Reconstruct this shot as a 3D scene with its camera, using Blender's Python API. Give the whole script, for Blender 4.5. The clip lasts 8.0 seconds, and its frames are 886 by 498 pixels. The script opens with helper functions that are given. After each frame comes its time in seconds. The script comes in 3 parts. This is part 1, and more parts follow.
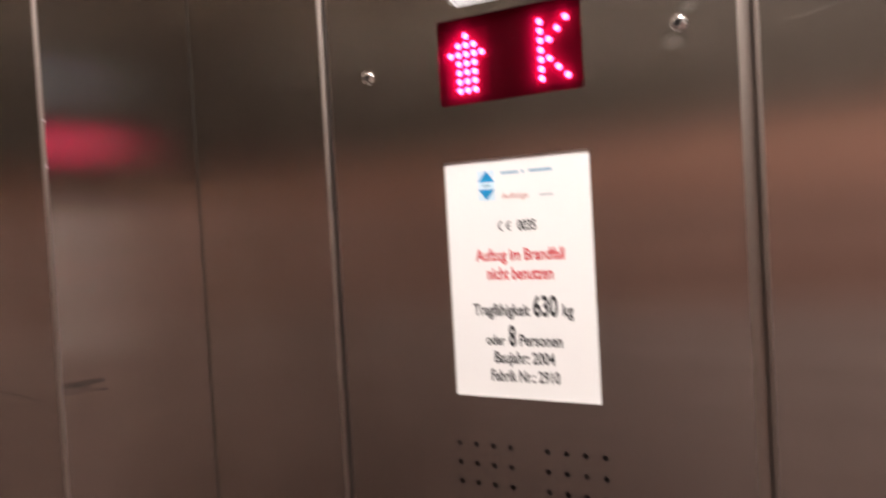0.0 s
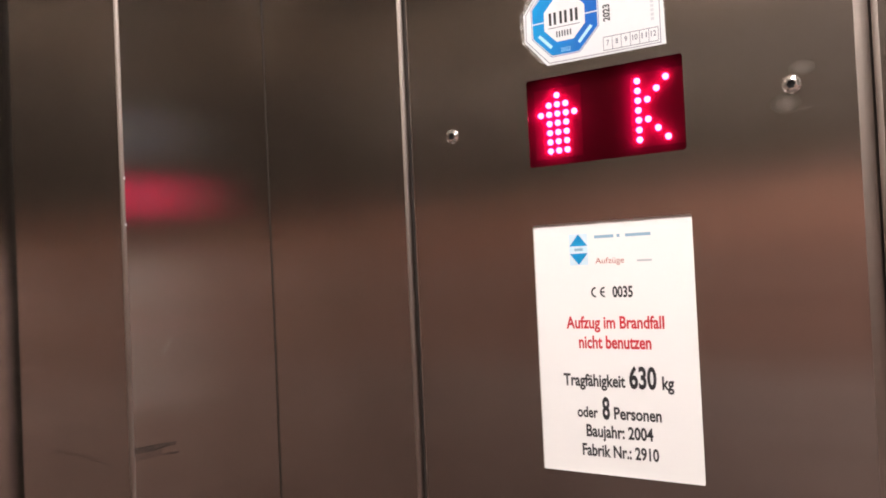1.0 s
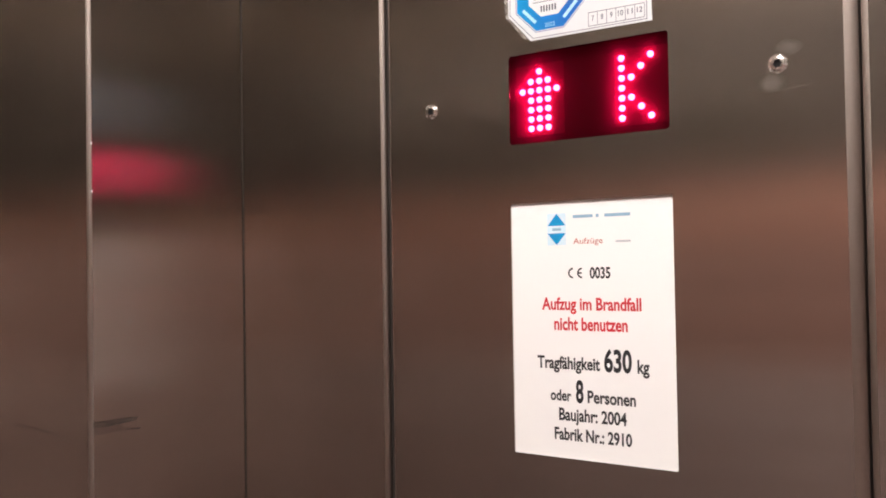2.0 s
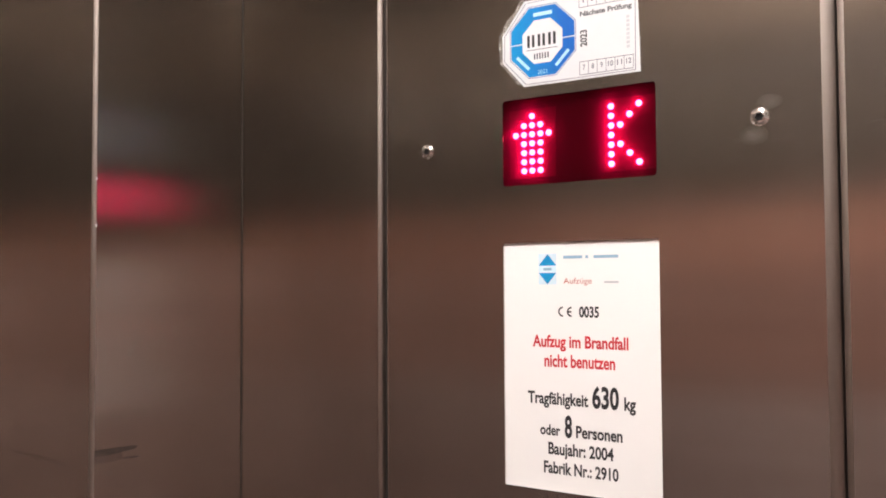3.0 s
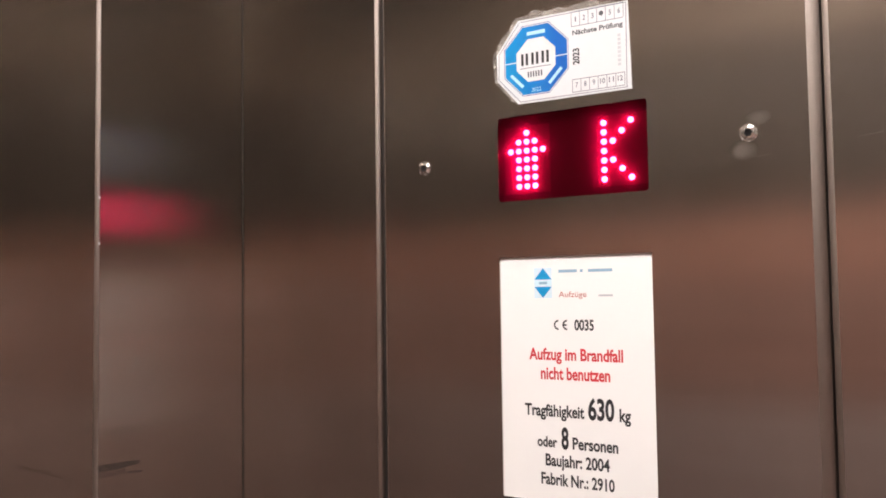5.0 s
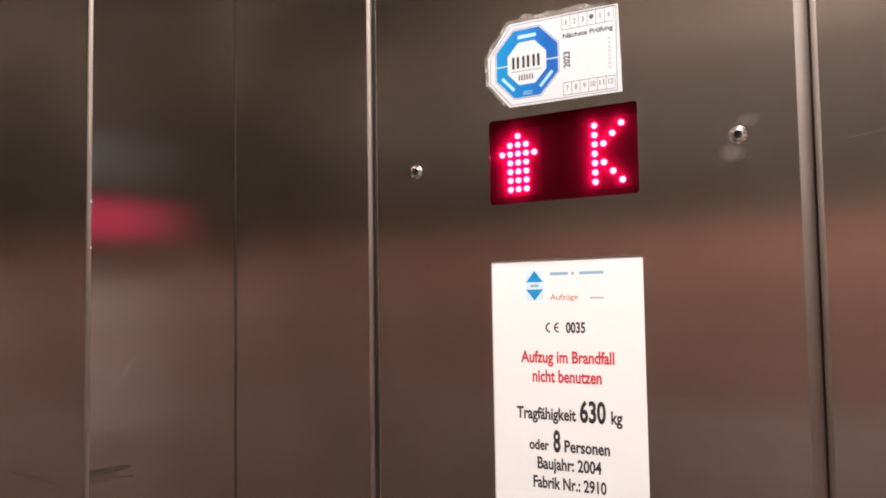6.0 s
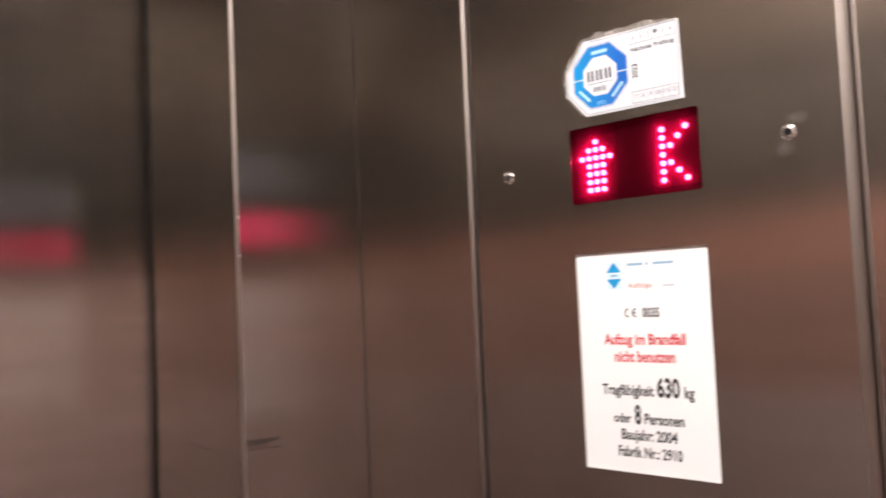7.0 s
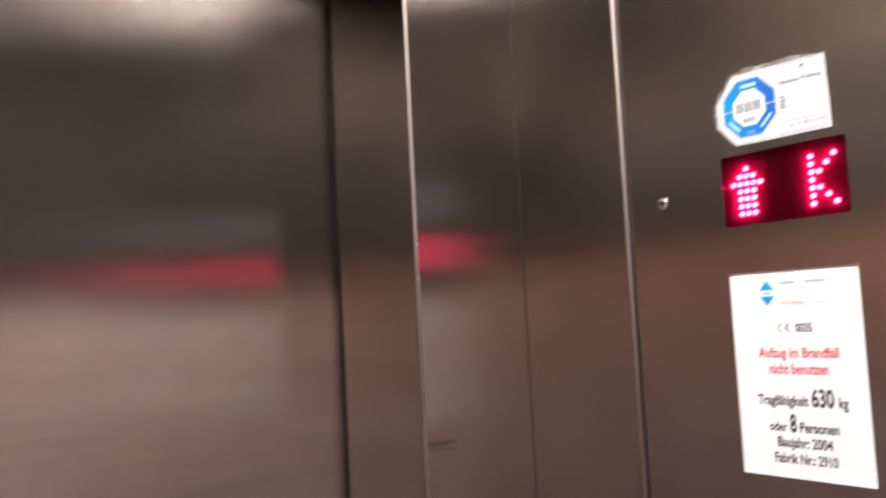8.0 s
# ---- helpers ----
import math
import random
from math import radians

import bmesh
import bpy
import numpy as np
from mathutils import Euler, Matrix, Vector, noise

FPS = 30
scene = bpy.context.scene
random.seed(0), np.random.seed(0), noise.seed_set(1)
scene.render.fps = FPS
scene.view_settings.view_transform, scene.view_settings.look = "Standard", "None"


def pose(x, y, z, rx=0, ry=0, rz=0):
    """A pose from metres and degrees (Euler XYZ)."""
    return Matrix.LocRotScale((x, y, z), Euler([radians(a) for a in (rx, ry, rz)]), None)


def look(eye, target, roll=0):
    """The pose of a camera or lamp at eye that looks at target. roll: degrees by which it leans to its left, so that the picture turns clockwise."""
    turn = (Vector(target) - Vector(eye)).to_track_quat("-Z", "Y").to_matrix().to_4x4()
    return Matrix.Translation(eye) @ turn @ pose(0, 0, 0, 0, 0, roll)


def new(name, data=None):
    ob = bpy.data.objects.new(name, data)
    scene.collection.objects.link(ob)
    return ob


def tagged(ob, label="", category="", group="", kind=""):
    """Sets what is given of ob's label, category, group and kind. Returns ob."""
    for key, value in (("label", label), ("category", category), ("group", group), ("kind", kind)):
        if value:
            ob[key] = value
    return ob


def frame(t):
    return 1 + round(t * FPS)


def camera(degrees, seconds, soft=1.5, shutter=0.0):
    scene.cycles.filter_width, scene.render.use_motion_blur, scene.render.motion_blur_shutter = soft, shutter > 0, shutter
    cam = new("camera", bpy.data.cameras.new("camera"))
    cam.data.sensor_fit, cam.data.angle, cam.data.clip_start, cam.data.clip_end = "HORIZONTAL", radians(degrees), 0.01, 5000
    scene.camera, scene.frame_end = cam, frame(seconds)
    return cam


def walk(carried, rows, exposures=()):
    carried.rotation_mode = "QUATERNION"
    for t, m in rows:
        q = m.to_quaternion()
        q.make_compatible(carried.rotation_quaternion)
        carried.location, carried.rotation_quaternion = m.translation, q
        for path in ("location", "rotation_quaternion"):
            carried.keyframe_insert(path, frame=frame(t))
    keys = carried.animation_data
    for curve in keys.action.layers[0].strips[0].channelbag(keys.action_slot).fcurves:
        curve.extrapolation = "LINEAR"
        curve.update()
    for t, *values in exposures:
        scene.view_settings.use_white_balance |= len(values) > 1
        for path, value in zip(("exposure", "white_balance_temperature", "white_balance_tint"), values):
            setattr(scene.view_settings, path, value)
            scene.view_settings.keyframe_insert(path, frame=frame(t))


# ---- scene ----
cam = camera(55.55, 8.0, soft=1.8, shutter=0.5)
PATH = [
    (0, (0.5227, -0.4585, 1.6808), (-0.0189, 0.3817, 1.6520), -3.24),
    (0.2, (0.5136, -0.4627, 1.6908), (-0.0501, 0.3632, 1.6811), -3.13),
    (0.5, (0.4961, -0.4641, 1.6945), (-0.0701, 0.3601, 1.7096), -2.89),
    (0.7, (0.4920, -0.4634, 1.6950), (-0.0813, 0.3556, 1.7178), -2.81),
    (1, (0.4845, -0.4593, 1.6958), (-0.0889, 0.3596, 1.7195), -2.61),
    (1.5, (0.4850, -0.4514, 1.6912), (-0.0830, 0.3712, 1.7153), -1.83),
    (1.7, (0.4788, -0.4462, 1.6817), (-0.0825, 0.3811, 1.7034), -1.45),
    (2.8, (0.4829, -0.4599, 1.6934), (-0.0594, 0.3797, 1.7256), -0.16),
    (3, (0.4866, -0.4635, 1.6966), (-0.0567, 0.3751, 1.7349), -0.30),
    (3.5, (0.4893, -0.4739, 1.6988), (-0.0526, 0.3656, 1.7381), -0.59),
    (4, (0.4892, -0.4732, 1.6983), (-0.0540, 0.3655, 1.7387), -0.75),
    (4.5, (0.4916, -0.4760, 1.6984), (-0.0498, 0.3633, 1.7485), -0.71),
    (4.7, (0.4938, -0.4723, 1.6985), (-0.0517, 0.3642, 1.7501), -0.77),
    (5.8, (0.4939, -0.4677, 1.6992), (-0.0449, 0.3732, 1.7513), -0.82),
    (6, (0.4968, -0.4677, 1.6954), (-0.0444, 0.3710, 1.7565), -0.89),
    (6.2, (0.5136, -0.4623, 1.7025), (-0.0540, 0.3594, 1.7533), -1.09),
    (6.5, (0.5349, -0.4725, 1.6984), (-0.0604, 0.3288, 1.7580), -1.39),
    (6.8, (0.5543, -0.4916, 1.6900), (-0.0841, 0.2750, 1.7580), -1.76),
    (7, (0.5736, -0.5031, 1.6944), (-0.1093, 0.2253, 1.7511), -2.54),
    (7.2, (0.5803, -0.5238, 1.7034), (-0.1287, 0.1793, 1.7573), -3.28),
    (7.5, (0.5817, -0.5647, 1.7125), (-0.1391, 0.1252, 1.7799), -4.12),
    (7.7, (0.5983, -0.5878, 1.7134), (-0.1376, 0.0845, 1.7945), -4.19),
    (8, (0.6142, -0.5667, 1.6983), (-0.1787, 0.0373, 1.7788), -2.90),
]
EXPOSURES = [(0.0, 0.0, 6500, 10), (6.0, 0.0, 6500, 10), (7.0, 0.18, 6350, 10), (7.4, 0.57, 6100, 10), (7.6, 0.57, 6100, 10), (8.0, 0.28, 6150, 10)]
walk(cam, [(t, look(eye, target, roll)) for t, eye, target, roll in PATH], EXPOSURES)

# The lift car: side wall with the operating panel in the plane y = 0, door side in the plane x = 0.
CAR_W, CAR_D, CAR_H = 1.10, 1.40, 2.44
RETURN = 0.1295                     # width of the front return beside the doorway
JAMB = 0.130                        # depth of the doorway reveal
A0, A1 = 0.1357, 0.1400             # the joint before the operating panel
B0, B1 = 0.4239, 0.4252             # the joint behind it

# ---- light ----
world = bpy.data.worlds.new("world")
scene.world = world
world.use_nodes = True
world.node_tree.nodes["Background"].inputs["Color"].default_value = (0.01, 0.01, 0.01, 1)
LAMP_POWER = 88.0


# ---- materials ----
def material(name):
    m = bpy.data.materials.new(name)
    m.use_nodes = True
    nt = m.node_tree
    return m, nt, nt.nodes["Principled BSDF"]


def link(nt, a, b):
    nt.links.new(a, b)


def noise_node(nt, scale, stretch=(1, 1, 1), detail=3.0, rough=0.55):
    co = nt.nodes.new("ShaderNodeTexCoord")
    mp = nt.nodes.new("ShaderNodeMapping")
    mp.inputs["Scale"].default_value = stretch
    nz = nt.nodes.new("ShaderNodeTexNoise")
    nz.inputs["Scale"].default_value = scale
    nz.inputs["Detail"].default_value = detail
    nz.inputs["Roughness"].default_value = rough
    link(nt, co.outputs["Object"], mp.inputs["Vector"])
    link(nt, mp.outputs["Vector"], nz.inputs["Vector"])
    return nz.outputs["Fac"]


def ranged(nt, fac, lo, hi, a=0.3, b=0.7):
    r = nt.nodes.new("ShaderNodeMapRange")
    for key, v in (("From Min", a), ("From Max", b), ("To Min", lo), ("To Max", hi)):
        r.inputs[key].default_value = v
    link(nt, fac, r.inputs["Value"])
    return r.outputs["Result"]


def ramp(nt, fac, low, high, a=0.3, b=0.7):
    r = nt.nodes.new("ShaderNodeValToRGB")
    r.color_ramp.elements[0].position, r.color_ramp.elements[0].color = a, (*low, 1)
    r.color_ramp.elements[1].position, r.color_ramp.elements[1].color = b, (*high, 1)
    link(nt, fac, r.inputs["Fac"])
    return r.outputs["Color"]


def bump(nt, bsdf, height, strength, distance):
    b = nt.nodes.new("ShaderNodeBump")
    b.inputs["Strength"].default_value, b.inputs["Distance"].default_value = strength, distance
    link(nt, height, b.inputs["Height"])
    link(nt, b.outputs["Normal"], bsdf.inputs["Normal"])


def brushed_steel(name, low, high, along, across, haze, sheen=0.55):
    """Stainless steel with an upright grain: reflections stay sharp up and down the grain and spread across it."""
    m, nt, p = material(name)
    gloss = nt.nodes.new("ShaderNodeBsdfAnisotropic")
    gloss.distribution = "BECKMANN"
    ratio = math.sqrt(along / across)
    gloss.inputs["Roughness"].default_value = math.sqrt(across * ratio)
    gloss.inputs["Anisotropy"].default_value = 1.0 - ratio
    up = nt.nodes.new("ShaderNodeCombineXYZ")
    up.inputs["Z"].default_value = 1.0
    link(nt, up.outputs["Vector"], gloss.inputs["Tangent"])
    p.inputs["Metallic"].default_value = 1.0
    cloud = noise_node(nt, 5.0, (1, 1, 0.7), 4.0)
    grain = noise_node(nt, 420.0, (1, 1, 0.012), 2.0)
    mix = nt.nodes.new("ShaderNodeMath")
    mix.operation = "MULTIPLY_ADD"
    mix.inputs[1].default_value = 0.08
    link(nt, grain, mix.inputs[0])
    link(nt, cloud, mix.inputs[2])
    # Level streaks painted into the tone stand in for uneven reflections.
    reflection_streaks = noise_node(nt, 1.0, (2.4, 2.4, 60.0), 4.0, 0.75)
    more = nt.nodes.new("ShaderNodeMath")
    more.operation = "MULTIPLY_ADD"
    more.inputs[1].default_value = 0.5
    link(nt, reflection_streaks, more.inputs[0])
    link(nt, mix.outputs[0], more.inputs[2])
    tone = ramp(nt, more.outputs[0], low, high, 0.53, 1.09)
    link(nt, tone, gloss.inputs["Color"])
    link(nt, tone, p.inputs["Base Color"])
    link(nt, ranged(nt, cloud, sheen - 0.05, sheen + 0.05), p.inputs["Roughness"])
    both = nt.nodes.new("ShaderNodeMixShader")
    link(nt, ranged(nt, cloud, haze * 0.3, haze * 1.8), both.inputs["Fac"])
    link(nt, gloss.outputs["BSDF"], both.inputs[1])
    link(nt, p.outputs["BSDF"], both.inputs[2])
    link(nt, both.outputs["Shader"], nt.nodes["Material Output"].inputs["Surface"])
    return m


def plain(name, colour, rough, metal=0.0, spread=0.12, scale=30.0, height=0.0, vary=0.05, stretch=(1, 1, 1)):
    m, nt, p = material(name)
    fac = noise_node(nt, scale, stretch, 5.0)
    lo, hi = [c * (1 - spread) for c in colour], [min(1.0, c * (1 + spread)) for c in colour]
    link(nt, ramp(nt, fac, lo, hi), p.inputs["Base Color"])
    link(nt, ranged(nt, fac, max(0.02, rough - vary), min(1.0, rough + vary)), p.inputs["Roughness"])
    p.inputs["Metallic"].default_value = metal
    if height:
        bump(nt, p, fac, 0.3, height)
    return m


def ink(name, colour, rough=0.45):
    return plain(name, colour, rough, 0.0, 0.05, 300.0)


def glowing(name, colour, strength):
    m, nt, p = material(name)
    p.inputs["Base Color"].default_value = (*colour, 1)
    p.inputs["Emission Color"].default_value = (*colour, 1)
    p.inputs["Emission Strength"].default_value = strength
    return m


def see_through(name, colour, opacity_low, opacity_high, scale, stretch=(1, 1, 1), rough=0.6, metal=0.0):
    """A patchy film or mark that lets the steel under it show."""
    m, nt, p = material(name)
    fac = noise_node(nt, scale, stretch, 4.0, 0.6)
    p.inputs["Base Color"].default_value = (*colour, 1)
    p.inputs["Roughness"].default_value = rough
    p.inputs["Metallic"].default_value = metal
    link(nt, ranged(nt, fac, opacity_low, opacity_high, 0.35, 0.65), p.inputs["Alpha"])
    return m


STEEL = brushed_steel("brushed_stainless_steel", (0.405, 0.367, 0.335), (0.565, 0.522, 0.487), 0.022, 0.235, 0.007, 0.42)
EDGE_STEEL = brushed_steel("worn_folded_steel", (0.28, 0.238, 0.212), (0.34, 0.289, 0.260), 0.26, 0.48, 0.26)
DARK_GAP = plain("dark_joint", (0.016, 0.011, 0.008), 0.85)
CHROME = plain("polished_screw_steel", (0.74, 0.71, 0.68), 0.26, 1.0, 0.06, 400.0)
# Near-black, not screw steel: the shade of the recess is in this colour.
SOCKET_SHADE = plain("painted_socket_shade", (0.004, 0.003, 0.003), 1.0)
CLADDING = plain("red_brown_laminate", (0.36, 0.188, 0.142), 0.55, 0.0, 0.16, 6.0, stretch=(0.3, 0.3, 9.0))
BROWN_CLADDING = plain("dull_red_brown_laminate", (0.300, 0.174, 0.144), 0.55, 0.0, 0.34, 6.0, stretch=(0.3, 0.3, 9.0))
GREY_CLADDING = plain("mauve_grey_laminate", (0.37, 0.290, 0.276), 0.55, 0.0, 0.2, 6.0, stretch=(0.3, 0.3, 9.0))
REAR_CLADDING = plain("rose_grey_laminate", (0.655, 0.51, 0.487), 0.55, 0.0, 0.08, 9.0)
UPPER = plain("dark_grey_laminate", (0.073, 0.056, 0.044), 0.55, 0.0, 0.1, 9.0)
# Lighter tone paints the light on the wall top that the steel mirrors.
WALL_WASH = plain("painted_wall_wash", (0.215, 0.162, 0.122), 0.55, 0.0, 0.1, 9.0)
REAR_UPPER = plain("darker_grey_laminate", (0.032, 0.027, 0.021), 0.55, 0.0, 0.1, 9.0)
CEILING_PAINT = plain("warm_grey_ceiling", (0.36, 0.32, 0.265), 0.6, 0.0, 0.05, 12.0)
FLOOR_RUBBER = plain("grey_rubber_floor", (0.19, 0.185, 0.18), 0.7, 0.0, 0.25, 60.0, 0.0006)
LAMP_GLOW = glowing("lit_lamp_diffuser", (1.0, 0.93, 0.90), LAMP_POWER)
PLATE_WHITE = plain("white_acrylic", (0.84, 0.832, 0.818), 0.42, 0.0, 0.002, 40.0, vary=0.005)
STICKER_WHITE = plain("white_sticker_film", (0.64, 0.645, 0.655), 0.4, 0.0, 0.02, 90.0)
STICKER_EDGE = ink("dark_blue_print", (0.03, 0.09, 0.30))
PALE_BLUE = ink("pale_blue_print", (0.42, 0.66, 0.80))
MID_BLUE = ink("blue_arrow_print", (0.0, 0.25, 0.54))
LOGO_PALE = ink("very_pale_blue_print", (0.62, 0.77, 0.86))
INK_FAINT = ink("faint_grey_ink", (0.48, 0.49, 0.52))
INK_BLUE = ink("faded_blue_ink", (0.26, 0.43, 0.56))
INK_RED = ink("red_ink", (0.56, 0.022, 0.034))
INK_RUST = ink("rust_red_ink", (0.40, 0.07, 0.04))
INK_BLACK = ink("black_ink", (0.018, 0.018, 0.02))
INK_GREY = ink("grey_ink", (0.07, 0.072, 0.08))
INK_PALE = ink("pale_grey_ink", (0.13, 0.135, 0.17))
LED_RED = glowing("lit_red_led", (1.0, 0.10, 0.28), 76.0)
MATRIX_RED = plain("red_led_module", (0.24, 0.003, 0.045), 0.5, 0.0, 0.1, 200.0)
BACKING_RED = plain("dark_red_backing", (0.12, 0.002, 0.02), 0.5)
SCUFF = see_through("dark_rubber_scuff", (0.03, 0.026, 0.024), 0.10, 0.52, 160.0, (1, 0.5, 3))
SCRATCH = see_through("bright_scratch", (0.80, 0.76, 0.70), 0.0, 0.34, 300.0, (1, 1, 1), 0.5, 0.6)
SPOT = see_through("bright_scratch_mark", (0.85, 0.80, 0.72), 0.05, 0.30, 250.0, (1, 1, 1), 0.5)
FAINT = see_through("faint_scratch", (0.80, 0.76, 0.70), 0.0, 0.1, 120.0, (1, 1, 1), 0.5, 0.6)
FAINT_SCUFF = see_through("faint_rubber_scuff", (0.03, 0.026, 0.024), 0.0, 0.11, 120.0, (0.5, 1, 3))
FILM = see_through("torn_clear_film", (0.66, 0.62, 0.57), 0.12, 0.42, 130.0, (1, 1, 1), 0.5)


def soft_spot(name, colour, opacity):
    """A worn patch that fades out towards its rim."""
    m, nt, p = material(name)
    p.inputs["Base Color"].default_value = (*colour, 1)
    p.inputs["Roughness"].default_value = 0.5
    p.inputs["Metallic"].default_value = 0.5
    co = nt.nodes.new("ShaderNodeTexCoord")
    mp = nt.nodes.new("ShaderNodeMapping")
    mp.inputs["Location"].default_value = (-0.5, 0.0, -0.5)
    flatten = nt.nodes.new("ShaderNodeVectorMath")
    flatten.operation = "MULTIPLY"
    flatten.inputs[1].default_value = (1, 0, 1)
    length = nt.nodes.new("ShaderNodeVectorMath")
    length.operation = "LENGTH"
    link(nt, co.outputs["Generated"], mp.inputs["Vector"])
    link(nt, mp.outputs["Vector"], flatten.inputs[0])
    link(nt, flatten.outputs["Vector"], length.inputs[0])
    fade = ranged(nt, length.outputs["Value"], opacity, 0.0, 0.0, 0.5)
    fade.node.interpolation_type = "SMOOTHSTEP"
    link(nt, fade, p.inputs["Alpha"])
    return m


def sheen_print():
    """Blue printed foil, its sheen painted from cyan-blue to deep blue across its width."""
    m, nt, p = material("blue_print")
    co = nt.nodes.new("ShaderNodeTexCoord")
    split = nt.nodes.new("ShaderNodeSeparateXYZ")
    link(nt, co.outputs["Generated"], split.inputs["Vector"])
    add = nt.nodes.new("ShaderNodeMath")
    add.operation = "MULTIPLY_ADD"
    add.inputs[1].default_value = 0.35
    link(nt, noise_node(nt, 60.0), add.inputs[0])
    link(nt, split.outputs["X"], add.inputs[2])
    link(nt, ramp(nt, add.outputs[0], (0.002, 0.235, 0.53), (0.006, 0.105, 0.41), 0.2, 1.1), p.inputs["Base Color"])
    p.inputs["Roughness"].default_value = 0.35
    return m


STICKER_BLUE = sheen_print()
WORN = soft_spot("worn_bright_steel", (0.68, 0.64, 0.58), 0.10)


def tinted_pane():
    """Smoked red acrylic, slightly milky: a tinted view through it, a soft glow round the lights behind it and a glossy face."""
    m, nt, p = material("smoked_red_acrylic")
    p.inputs["Base Color"].default_value = (0.02, 0.001, 0.003, 1)
    p.inputs["Roughness"].default_value = 0.12
    clear = nt.nodes.new("ShaderNodeBsdfTransparent")
    clear.inputs["Color"].default_value = (0.34, 0.17, 0.20, 1)
    milky = nt.nodes.new("ShaderNodeBsdfTranslucent")
    milky.inputs["Color"].default_value = (1.0, 0.02, 0.24, 1)
    inside = nt.nodes.new("ShaderNodeMixShader")
    inside.inputs["Fac"].default_value = 0.06
    link(nt, clear.outputs["BSDF"], inside.inputs[1])
    link(nt, milky.outputs["BSDF"], inside.inputs[2])
    mix = nt.nodes.new("ShaderNodeMixShader")
    link(nt, ranged(nt, noise_node(nt, 40.0), 0.90, 0.93), mix.inputs["Fac"])
    link(nt, p.outputs["BSDF"], mix.inputs[1])
    link(nt, inside.outputs["Shader"], mix.inputs[2])
    link(nt, mix.outputs["Shader"], nt.nodes["Material Output"].inputs["Surface"])
    return m


PANE_RED = tinted_pane()


# ---- building helpers ----
def finish(name, bm, mat, parent=None, label="", smooth=False):
    bmesh.ops.recalc_face_normals(bm, faces=bm.faces)
    me = bpy.data.meshes.new(name)
    bm.to_mesh(me)
    bm.free()
    me.materials.append(mat)
    if smooth:
        for f in me.polygons:
            f.use_smooth = True
    ob = new(name, me)
    ob.parent = parent
    if label:
        tagged(ob, label)
    return ob


def part(name, bm, mat, parent, label="", smooth=False):
    return finish(name, bm, mat, parent, label, smooth)


def thing(name, label, category, kind="", group=""):
    return tagged(new(name), label, category, group, kind)


def box(x0, x1, y0, y1, z0, z1, bevel=0.0, bm=None):
    bm = bm or bmesh.new()
    vs = [bm.verts.new((x, y, z)) for x in (x0, x1) for y in (y0, y1) for z in (z0, z1)]
    fs = [bm.faces.new([vs[i] for i in q]) for q in ((0, 1, 3, 2), (4, 6, 7, 5), (0, 4, 5, 1), (2, 3, 7, 6), (0, 2, 6, 4), (1, 5, 7, 3))]
    if bevel:
        bmesh.ops.bevel(bm, geom=list({e for f in fs for e in f.edges}), offset=bevel, segments=2, affect="EDGES", profile=0.5)
    return bm


def upright(profile, z0, z1, bm=None, steps=1):
    """A sheet that follows a line of (x, y) points and stands from z0 to z1."""
    bm = bm or bmesh.new()
    zs = [z0 + (z1 - z0) * k / steps for k in range(steps + 1)]
    rows = [[bm.verts.new((x, y, z)) for x, y in profile] for z in zs]
    for a, b in zip(rows, rows[1:]):
        for k in range(len(profile) - 1):
            bm.faces.new((a[k], a[k + 1], b[k + 1], b[k]))
    return bm


def bend(cx, cy, r, a0, a1, n=8):
    """Points of a rounded sheet bend from a0 to a1 degrees."""
    return [(cx + r * math.cos(radians(a0 + (a1 - a0) * k / n)), cy + r * math.sin(radians(a0 + (a1 - a0) * k / n))) for k in range(n + 1)]


def round_rect(x0, x1, z0, z1, r, n=5):
    pts = []
    for cx, cz, a in ((x1 - r, z1 - r, 0), (x0 + r, z1 - r, 90), (x0 + r, z0 + r, 180), (x1 - r, z0 + r, 270)):
        for k in range(n + 1):
            t = radians(a + 90 * k / n)
            pts.append((cx + r * math.cos(t), cz + r * math.sin(t)))
    return pts


def circle(cx, cz, r, n=12):
    return [(cx + r * math.cos(2 * math.pi * k / n), cz + r * math.sin(2 * math.pi * k / n)) for k in range(n)]


def plate(outline, front, back, bm=None, holes=()):
    """A flat plate with an outline in (x, z), faces at y = front and y = back, and holes through it."""
    bm = bm or bmesh.new()
    edges, rims = [], []
    for loop in (outline, *holes):
        a = [bm.verts.new((x, front, z)) for x, z in loop]
        b = [bm.verts.new((x, back, z)) for x, z in loop]
        edges += [bm.edges.new((a[k], a[k - 1])) for k in range(len(a))]
        rims.append((a, b))
    bmesh.ops.triangle_fill(bm, use_beauty=True, edges=edges, normal=(0, -1, 0))
    for a, b in rims:
        for k in range(len(a)):
            bm.faces.new((a[k - 1], a[k], b[k], b[k - 1]))
    return bm


def flat(outline, y, bm=None):
    bm = bm or bmesh.new()
    bm.faces.new([bm.verts.new((x, y, z)) for x, z in outline])
    return bm


def bar(x0, x1, z0, z1, y, lean=0.0):
    return flat([(x0, z0), (x1, z0 - lean), (x1, z1 - lean), (x0, z1)], y)


def text_mesh(body, weight):
    cu = bpy.data.curves.new("lettering", "FONT")
    cu.body, cu.offset, cu.resolution_u = body, weight, 4
    ob = bpy.data.objects.new("lettering", cu)
    scene.collection.objects.link(ob)
    dg = bpy.context.evaluated_depsgraph_get()
    me = bpy.data.meshes.new_from_object(ob.evaluated_get(dg))
    bpy.data.objects.remove(ob)
    bpy.data.curves.remove(cu)
    return me


CAP = None


